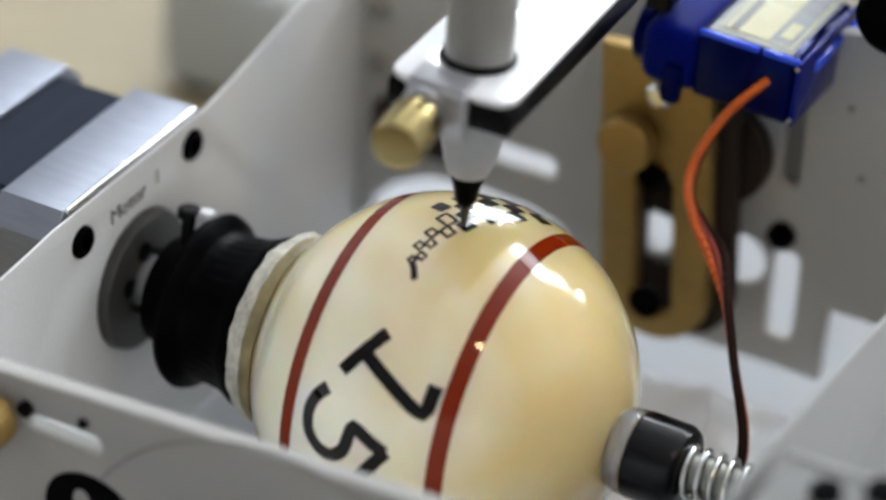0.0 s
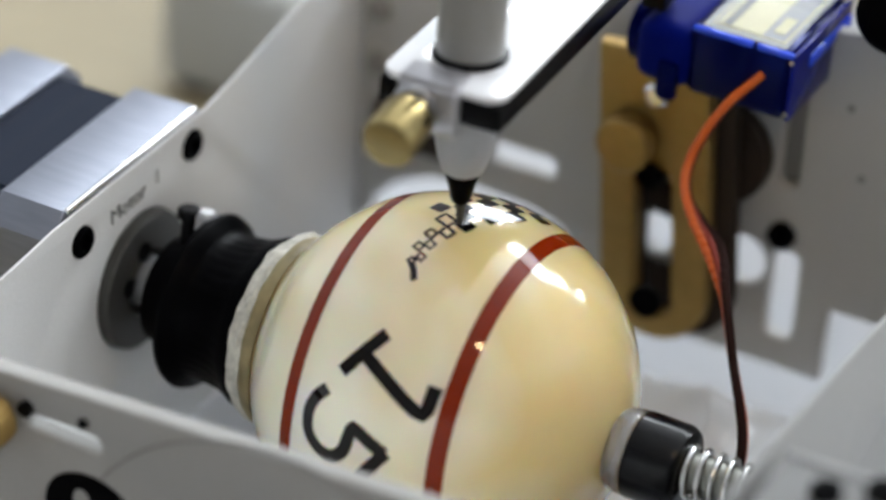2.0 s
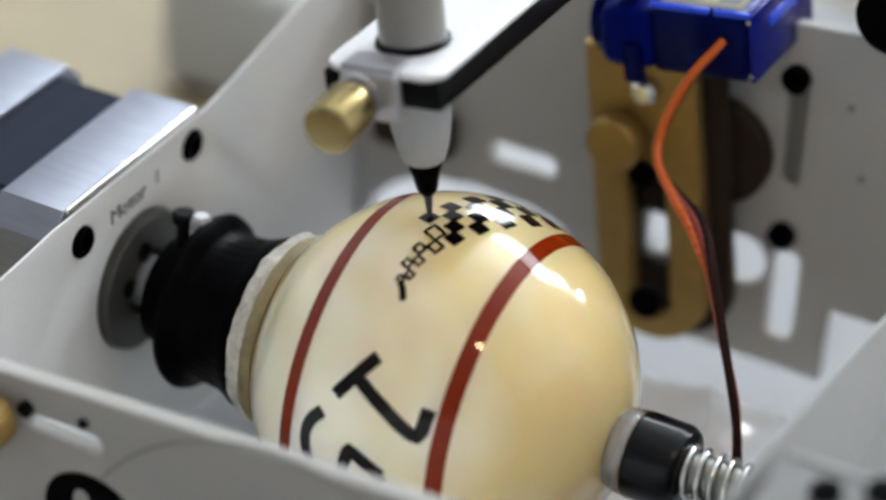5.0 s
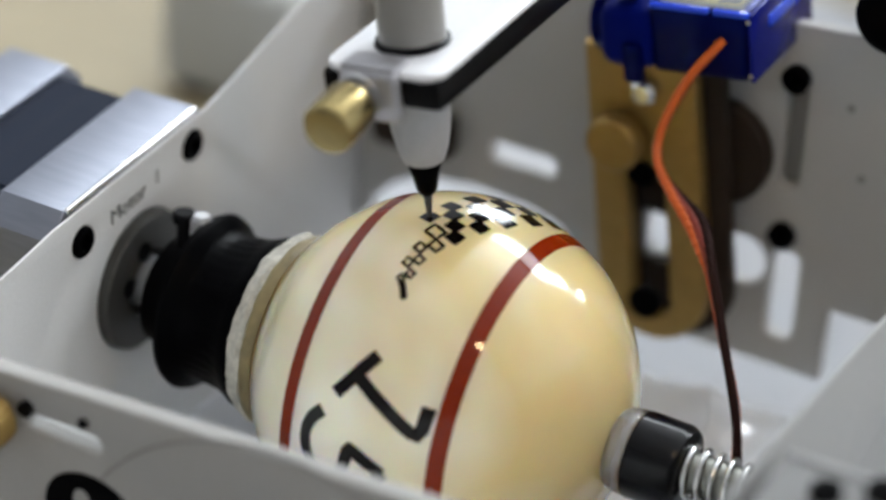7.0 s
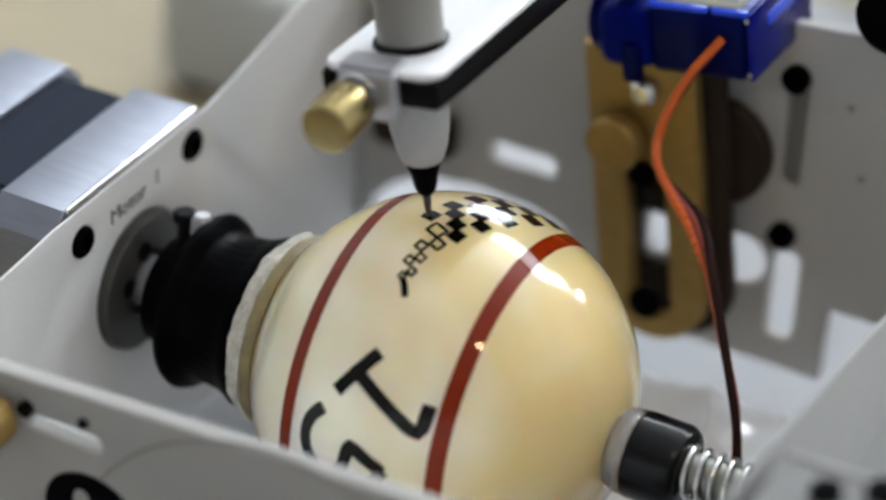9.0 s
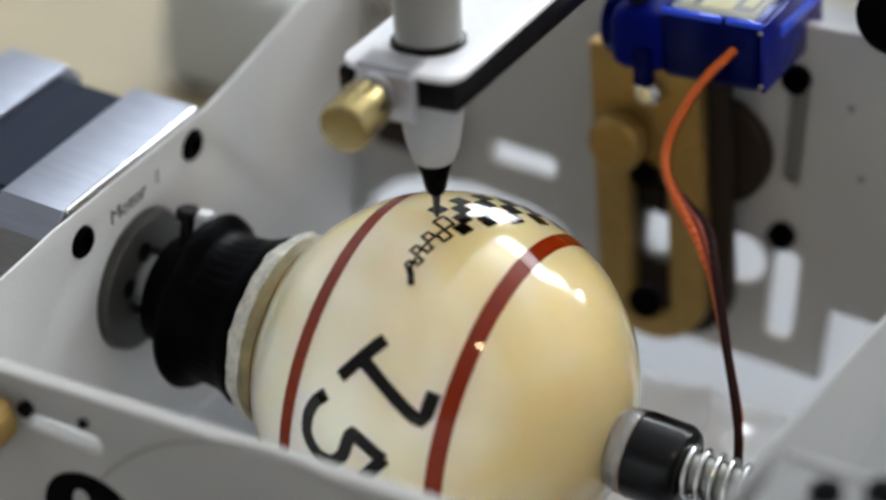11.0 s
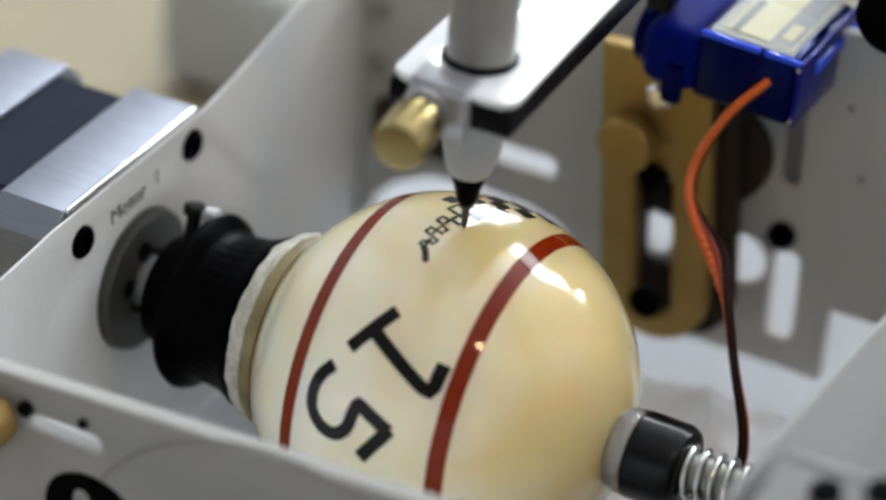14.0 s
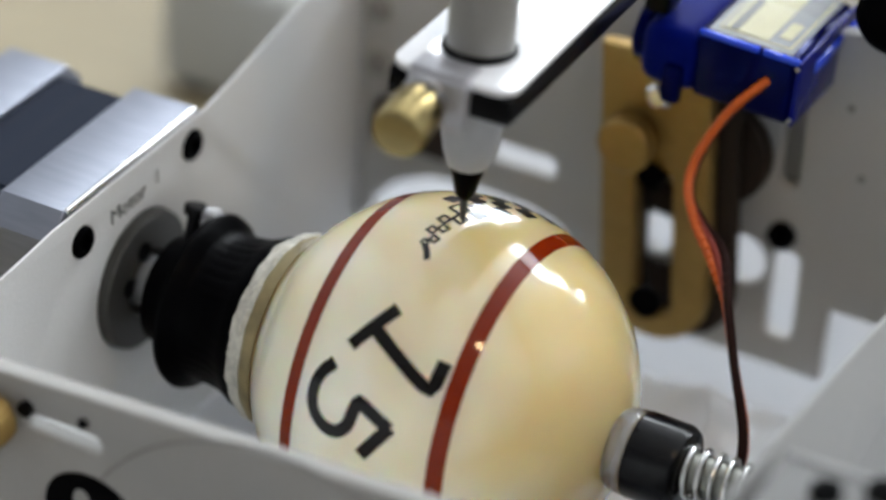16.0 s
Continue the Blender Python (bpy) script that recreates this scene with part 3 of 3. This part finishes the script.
def build_tail():
    t = thing("tail_cup", "black tail cup with clear ring pressing on the ball", "coupler")
    part("clear_ring", lathe([(27.2, 0), (27.2, 4.6), (27.7, 5.6), (28.4, 6.1), (30.4, 6.4), (30.9, 6.3), (30.9, 0)], "x", seg=64), CLEAR, t, "clear silicone ring")
    part("cup", lathe([(30.9, 0), (30.9, 6.2), (31.3, 6.5), (37.7, 6.4), (38.6, 5.8), (38.8, 5.2), (38.8, 0)], "x", seg=72), GLOSSBLACK, t)
    part("rod", lathe([(38.8, 3.1), (100, 3.1), (100, 0)], "x", seg=32), ROD, t, "dull steel rod")
    sp = thing("tail_spring", "bright coiled steel spring on the tail rod", "spring")
    turns, x0, x1 = 10.2, 38.9, 59.8
    coil = [(x0 + (x1 - x0) * i / 360, 3.75 * math.cos(2 * math.pi * turns * i / 360 + 0.6), 3.75 * math.sin(2 * math.pi * turns * i / 360 + 0.6)) for i in range(361)]
    part("coil", tube(coil, 0.42, 10), STEEL, sp)
    return t


# ---- the swinging pen carriage ----
HINGE = (5.0, 46.0, 49.0)


PIVOT = (8.0, 57.5, -13.0)


def build_bracket():
    c = thing("brass_bracket", "aged brass slotted bracket with a thumb nut", "bracket", PIVOT)
    lean = shift(-PIVOT[0], 0, -PIVOT[2]) @ XZ @ pose(4.6, 30.0, 0, 0, 0, 4.2)
    bar = [(-9.4, 1), (-9.4, -41)] + [(9.4 * math.cos(radians(q)), -41 + 9.4 * math.sin(radians(q))) for q in range(190, 360, 10)] + [(9.4, -41), (9.4, 1)]
    slot = rounded(-3.4, 3.2, -46.0, -19.0, 2.8)
    plate("bar", bar, [slot], 3.0, lean, AGED, c, bevel=0.4)
    # dark offset copy of the bar, put in as its shaded side
    plate("shade_plate", [(x + 3.2, z) for x, z in bar], [slot], 2.0, shift(0, 2.9, 0) @ lean, DARKBROWN, c, "dark brown sheet standing in for the bracket's shaded side", bevel=0.2)
    part("thumb_nut", lathe([(-1.6, 2.0), (-2.5, 3.8), (-3.1, 4.6), (-5.8, 4.6), (-6.4, 4.0), (-6.4, 0)], "y", (2.2 - PIVOT[0], 0, 15.8 - PIVOT[2]), 48,
                            wobble=lambda q, t: 1 + (0.03 * math.cos(22 * t) if -6 < q < -3 else 0)), AGED, c, "brass thumb nut")
    part("pivot_screw", lathe([(-1.6, 2.2), (-3.5, 2.2), (-4.3, 1.5), (-4.5, 0)], "y", (6.2 - PIVOT[0], 0, 24.8 - PIVOT[2]), 28), STEEL, c, "bright steel screw head")
    part("slot_bolt", lathe([(-1.7, 2.2), (-2.6, 2.2), (-3.0, 1.8), (-3.0, 0)], "y", (5.6 - PIVOT[0], 0, 9.8 - PIVOT[2]), 28), RUBBER, c)
    part("slot_bolt", lathe([(-1.7, 2.9), (-2.4, 2.9), (-2.7, 2.5), (-2.7, 0)], "y", (6.8 - PIVOT[0], 0, -13.5 - PIVOT[2]), 28), RUBBER, c)
    return c


def build_carriage():
    c = thing("pen_carriage", "swinging pen carriage with blue servo and black pen arm", "pen carriage")
    part("hub", lathe([(60.8, 0), (60.8, 3.0), (66.0, 3.0), (66.0, 0)], "y", (2.5, 0, 6.5), 40), BLACK, c)
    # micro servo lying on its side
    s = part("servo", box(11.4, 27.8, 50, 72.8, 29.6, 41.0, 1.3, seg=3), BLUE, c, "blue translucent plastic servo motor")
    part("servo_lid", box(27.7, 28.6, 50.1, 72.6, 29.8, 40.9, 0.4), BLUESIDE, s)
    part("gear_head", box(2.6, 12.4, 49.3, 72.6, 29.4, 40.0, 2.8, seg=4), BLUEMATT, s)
    part("mounting_ear", box(7.2, 10.6, 48.4, 50.6, 27.8, 34.5, 0.9), BLUE, s)
    part("mounting_ear", box(8.4, 10.9, 72.6, 77.4, 30.2, 40.2, 0.6), BLUE, s)
    part("output_gear_case", lathe([(2.6, 5.2), (1.0, 5.2), (0.6, 4.8), (0.6, 0)], "x", (0, 56.4, 34.9), 40), BLUE, s)
    # strips painting the highlight on the top edge and the reflection on the lid
    part("rim_highlight", box(11.8, 21.6, 49.9, 50.9, 40.2, 41.25, 0.35), BLUEGLINT, s, "bright blue strip painting the case edge's highlight")
    part("rim_highlight", box(22.2, 28.2, 49.9, 50.9, 40.2, 41.25, 0.35), BLUEGLINT, s, "bright blue strip painting the case edge's highlight")
    part("side_reflection", box(28.4, 28.95, 56, 72.0, 36.6, 38.6, 0.25), BLUEGLINT, s)
    part("label_border", box(12.8, 26.4, 51.4, 71.6, 41.0, 41.06, 0), LABELFOIL, s, "dark grey servo label border")
    part("label", box(14.6, 21.6, 53.4, 70.6, 41.06, 41.12, 0), LABEL, s, "pale yellow servo label")
    part("label_line", box(13.8, 14.1, 52.8, 71.0, 41.06, 41.12, 0), LABEL, s)
    part("label_line", box(25.3, 25.6, 52.8, 71.0, 41.06, 41.12, 0), LABEL, s)
    part("label_line", box(14.1, 25.3, 52.8, 53.1, 41.06, 41.12, 0), LABEL, s)
    part("label_bar", box(15.2, 16.6, 53.4, 64.5, 41.12, 41.16, 0), LABELINK, s)
    part("label_panel", box(22.6, 24.4, 55.4, 60.6, 41.06, 41.12, 0), LABEL, s)
    for x, z in ((27.9, 31.0), (27.9, 39.8)):
        part("case_screw", lathe([(50.4, 0.4), (49.9, 0.4), (49.8, 0.3), (49.8, 0)], "y", (x + 0.1, 0, z), 14), CLAMPSTEEL, s)
    # pen arm, which the servo lifts about the hinge
    hx, hy, hz = HINGE
    arm = part("pen_arm", box(-8.3 - hx, 9.9 - hx, -9.4 - hy, 50 - hy, 49.8 - hz, 53.9 - hz, 0.5), BLACK, c, "black pen arm with white top sheet")
    arm.location = [v * MM for v in HINGE]
    outline = [(x - hx, y - hy) for x, y in rounded(-8.4, 10.0, -9.5, 50.0, 3.0)]
    plate("top_sheet", outline, [circle(0.6 - hx, 0.4 - hy, 5.0, 32)], 1.0, shift(0, 0, 54.45 - hz), WHITEACR, arm, "white glossy top sheet", bevel=0.25)
    o = (-hx, -hy, -hz)
    tip, top = Vector((1.0, -0.9, 28.42)), Vector((0.6, 0.5, 55.0))
    pm = shift(*o) @ shift(*tip) @ (top - tip).to_track_quat("Z", "Y").to_matrix().to_4x4() @ shift(0, 0, -28.55)
    part("pen_barrel", lathe([(54.9, 4.75), (120, 4.75), (121, 4.2), (121, 0)], "z", seg=56, m=pm), BARREL, arm, "grey pen barrel")
    part("collar", lathe([(54.9, 4.8), (54.9, 5.3), (55.2, 5.4), (55.6, 5.3), (55.8, 4.8)], "z", seg=56, m=pm), BLACK, arm, "dark rubber ring")
    part("pen_grip", lathe([(37.1, 2.5), (37.4, 2.9), (39.4, 3.65), (42.0, 4.15), (44.0, 4.4), (50.0, 4.7)], "z", seg=56, m=pm), GREY, arm, "light grey pen grip")
    part("pen_nose", lathe([(31.9, 0.65), (32.4, 1.2), (33.0, 1.5), (35.2, 1.95), (36.6, 2.4), (37.1, 2.45)], "z", seg=40, m=pm), RUBBER, arm, "black pen nose")
    part("needle_tip", lathe([(28.55, 0), (28.65, 0.36), (32.2, 0.68)], "z", seg=20, m=pm), DARKALU, arm, "steel needle tip")
    tw = shift(*o) @ shift(-2.0, -9.2, 51.3) @ pose(0, 0, 0, 2, 0, 4)
    part("clamp_boss", lathe([(0.6, 3.6), (-1.6, 3.6), (-2.2, 3.2), (-2.2, 2.0)], "y", (0, 0, 0), 40, m=tw), CLAMPSTEEL, arm, "dull steel clamp boss")
    block = part("clamp_block", box(-5.0 - hx, 4.2 - hx, -11.0 - hy, -8.9 - hy, 47.6 - hz, 55.2 - hz, 1.0, seg=3), CLAMPGREY, arm, "satin grey clamp block")
    part("clamp_tab", box(-4.8 - hx, 3.8 - hx, -10.4 - hy, -5.6 - hy, 54.95 - hz, 55.75 - hz, 0.35), CLAMPGREY, block)
    part("screw_shank", lathe([(-2.2, 2.6), (-4.0, 2.6)], "y", (0, 0, 0), 32, m=tw), CLAMPSTEEL, arm)
    part("clamp_knob", lathe([(-3.6, 2.4), (-3.8, 3.3), (-4.4, 3.75), (-11.0, 3.75), (-11.6, 3.4), (-11.8, 2.7), (-11.6, 0)], "y", (0, 0, 0), 56, m=tw,
                             wobble=lambda q, t: 1 + (0.025 * math.cos(26 * t) if -10.9 < q < -4.5 else 0)), CLAMPBRASS, arm, "brass knurled clamp knob")
    part("hinge_lug", box(5.5 - hx, 9.5 - hx, 51 - hy, 57 - hy, 40.7 - hz, 53.6 - hz, 0.6), BLACK, arm)
    part("hinge_lug", box(5.5 - hx, 9.5 - hx, 49.6 - hy, 57 - hy, 50.2 - hz, 53.4 - hz, 0.4), BLACK, arm)
    return c, arm


def build_back_knob(fr):
    part("dial", lathe([(66.0, 3.0), (65.1, 3.2), (65.0, 8.6), (64.5, 9.0), (62.4, 9.0), (62.0, 8.6), (62.0, 0)], "y", (13.4, 0, 13.2), 48), DARKBROWN, fr, "dark brown round dial")


def build_top_knob(fr):
    cap = part("stop_cap", lathe([(58.3, 0), (58.3, 4.5), (59.3, 6.0), (75.3, 6.0), (76.3, 4.5), (76.3, 0)], "y", (40.2, 0, 46), 40), RUBBER, fr, "black rounded cap")
    part("stem", box(37.7, 42.7, 65.7, 68.9, 36.5, 42, 0.5), RUBBER, cap)


# ---- the servo cable, a chain of short stiff lengths ----
CABLE = [(24.97, 51.0, 34.9), (21.24, 48.0, 30.58), (18.52, 46.0, 25.3), (17.22, 44.0, 20.43), (18.45, 41.0, 17.38), (21.84, 38.0, 15.09), (26.01, 35.0, 13.13), (29.48, 31.0, 10.53),
         (32.12, 28.0, 6.14), (34.67, 25.0, 1.75), (37.48, 22.0, -2.52), (39.18, 20.0, -5.75), (40.1, 18.0, -9.28), (39.95, 17.0, -14.5), (38.5, 16.5, -31.5)]
FOLLOW = [1.0, 1.0, 1.0, 0.99, 0.96, 0.86, 0.76, 0.64, 0.52, 0.40, 0.28, 0.16, 0.06, 0.0, 0.0]
SWAY = [0, 0.2, 0.6, 1.0, 1.0, 0.8, 0.8, 0.9, 1.0, 1.0, 1.0, 0.9, 0.6, 0.3, 0]
START = 2.4


def swung(p, degrees):
    return Matrix.Rotation(radians(degrees), 3, "Y") @ Vector(p)


def build_cable():
    c = thing("servo_cable", "three-strand orange, red and brown servo cable", "cable")
    line = spline(CABLE, 4)
    follow = [v.x for v in spline([(w, 0, 0) for w in FOLLOW], 4)]
    sway = [v.x for v in spline([(w, 0, 0) for w in SWAY], 4)]
    made = []
    for i in range(len(line) - 1):
        a, b = line[i], line[i + 1]
        d = b - a
        n = d.length
        bm = bmesh.new()
        basis = d.to_track_quat("Z", "Y").to_matrix()
        f = i / (len(line) - 1)
        lay = Vector((-0.15, 0.84, -0.5)).lerp(Vector((0.9, 0.4, 0.1)), max(0, min(1, (f - 0.3) / 0.13)))
        lay = lay.lerp(Vector((0.42, -0.72, 0.5)), max(0, min(1, (f - 0.38) / 0.14))).lerp(Vector((0.17, -0.8, 0.5)), max(0, min(1, (f - 0.52) / 0.2)))
        side = basis.transposed() @ lay
        side.z = 0
        side.normalize()
        for k in (-1, 0, 1):
            s = side * k * 1.1
            lathe([(-0.3, 0), (-0.28, 0.52), (-0.12, 0.7), (n + 0.12, 0.7), (n + 0.28, 0.52), (n + 0.3, 0)], "z", (s.x, s.y, 0), 12, bm=bm)
        per = len(bm.faces) // 3
        for q, f in enumerate(bm.faces):
            f.material_index = min(2, q // per)
        ob = part("cable_length", bm, [ORANGE, REDWIRE, BROWN], c)
        made.append((ob, a, b, follow[i], follow[i + 1], sway[i], sway[i + 1]))
    return made


# ---- what moves ----
# seconds, turn of the ball about its axle, swing of the pen carriage, lift of the pen (degrees)
STEPS = [(0, 0, 2.4, 0), (0.4, -0.2, 2.4, 0.8), (0.5, 4.9, -4, 5.5), (0.6, 4.6, -3.5, 1), (0.7, 4.6, -3.4, 0), (0.85, 5, -3.8, 0), (1, 8.7, -8.3, 0), (1.1, 8.9, -8.9, 0), (1.4, 8, -8.9, 0.8),
         (1.5, 1.8, -1.5, 5.5), (1.6, 0.3, 0.5, 0.8), (1.7, 0.4, 0.5, 0), (2, 0.3, 0.9, 0), (2.3, 0.1, 1.2, 0), (2.4, 4.4, -4.2, 5.5), (2.5, 4.5, -4.3, 3.5), (2.6, 4.4, -4.2, 0.3), (2.8, 4.4, -4.2, 0),
         (3, 8.4, -9.2, 0), (3.1, 8.4, -9.4, 0), (3.3, 8, -9.4, 0.5), (3.4, 3.6, -4.2, 5), (3.5, 2.1, -2.5, 5), (3.6, 1.9, -2.3, 0.5), (3.8, 2, -2.5, 0), (4, -0.5, 0.6, 0), (4.4, -0.6, 0.6, 0.5),
         (4.5, 3.2, -4.2, 4.5), (4.6, 3.1, -4.2, 0.5), (4.85, 3.2, -4.4, 0), (5, 7.1, -9.4, 0), (5.4, 7, -9.4, 0.5), (5.5, 2.3, -3.5, 4.5), (5.6, 1.8, -3, 0.5), (5.85, 1.6, -2.8, 0), (6, -1, 0.3, 0),
         (6.35, -1.1, 0.3, 0.5), (6.5, 3.1, -5, 4), (6.6, 2.8, -4.6, 0.4), (6.8, 2.9, -4.8, 0), (7, 6.7, -9.5, 0), (7.2, 6.1, -9.2, 0.3), (7.4, 2.1, -4.5, 2.5), (7.5, 2.3, -5, 2), (7.6, 2, -4.6, 0),
         (7.8, 2.1, -4.8, 0), (8, -1.8, 0.1, 0), (8.2, -1.9, 0.3, 0), (8.3, -1.8, 0.2, 1), (8.4, 2.6, -5.3, 5), (8.5, 4.4, -7.5, 5.5), (8.6, 4.7, -7.9, 2), (8.8, 4.7, -8.1, 0), (9, 5.9, -9.8, 0),
         (9.4, 5.6, -9.8, 0.5), (9.5, 1.7, -5, 4.5), (9.6, 1.3, -4.6, 0.5), (9.85, 1.1, -4.6, 0), (10, -2.9, 0.3, 0), (10.4, -3.2, 0.3, 0.5), (10.5, 1.8, -6, 4.5), (10.6, 2.1, -6.5, 0.5), (11.1, 1.8, -6.6, 0.5),
         (11.2, -1.9, -2, 5), (11.3, -3.8, 0.3, 4), (11.4, -3.6, 0, 2), (11.5, -3.4, -0.4, 0.5), (11.6, -3.5, -0.3, 0), (11.8, -5.5, 2.2, 0), (12, -6.1, 2.9, 0), (12.2, -5.9, 2.8, 3), (12.3, -3.4, -0.3, 3),
         (12.4, -3.3, -0.4, 0.5), (12.5, -2.6, -1.2, 0), (12.6, -2.7, -1.1, 0), (12.8, 0.6, -5.3, 0), (13, 0.8, -5.6, 0), (13.1, 0.7, -5.6, 1), (13.2, -1.1, -3.6, 4), (13.4, -4, -0.3, 0.6), (13.5, -3.9, -0.6, 0),
         (13.6, -4.2, -0.3, 0), (13.8, -6.8, 2.9, 0), (14, -6.7, 2.7, 0), (14.1, -6.8, 2.8, 1), (14.2, -2.5, -2.5, 5), (14.3, -1.7, -3.6, 3), (14.4, -1.8, -3.5, 1), (14.5, -1.6, -3.7, 0), (14.6, -1.6, -3.7, 0),
         (14.8, 0.1, -5.9, 0), (15, 0, -5.9, 0), (15.1, -2.2, -3.4, 3.5), (15.2, -4.7, -0.4, 4), (15.3, -5, -0.3, 1), (15.4, -4.8, -0.7, 0), (15.5, -4.9, -0.8, 0), (15.6, -6.6, 1.4, 0), (15.8, -7.7, 2.7, 0),
         (15.9, -7.6, 2.6, 0.2), (16, -7.4, 2.4, 1.7)]

build_room()
build_bulb()
build_table()
build_papers()
build_cabinet()
build_blocker()
frame_thing = build_frame()
build_front_knob()
build_tail_guide()
build_motor()
coupler = build_coupler()
ball = build_ball()
tail = build_tail()
bracket = build_bracket()
carriage, pen_arm = build_carriage()
build_back_knob(frame_thing)
build_top_knob(frame_thing)
cable = build_cable()


def motions():
    turn = [(t, pose(0, 0, 0, r, 0, 0)) for t, r, s, l in STEPS]
    for ob in (ball, coupler, tail):
        walk(ob, turn)
    walk(carriage, [(t, pose(0, 0, 0, 0, s, 0)) for t, r, s, l in STEPS])
    hx, hy, hz = [v * MM for v in HINGE]
    # the arm's clamp also gives a little sideways as the carriage swings
    walk(pen_arm, [(t, pose(0, 0, 0, 0, -0.1 * (s + 9.5), 0.25 * (s + 9.5)) @ pose(hx, hy, hz, -l, 0, 0)) for t, r, s, l in STEPS])
    walk(bracket, [(t, pose(*[v * MM for v in PIVOT], 0, 0.33 * (s - START), 0)) for t, r, s, l in STEPS])
    for ob, a, b, fa, fb, wa, wb in cable:
        rows = []
        for t, r, s, l in STEPS:
            p = a + (swung(a, s - START) - a) * fa + Vector((0.125 * wa * (s - START), 0, 0))
            q = b + (swung(b, s - START) - b) * fb + Vector((0.125 * wb * (s - START), 0, 0))
            d = q - p
            m = d.to_track_quat("Z", "Y").to_matrix().to_4x4()
            m.translation = p * MM
            rows.append((t, m))
        walk(ob, rows)


motions()
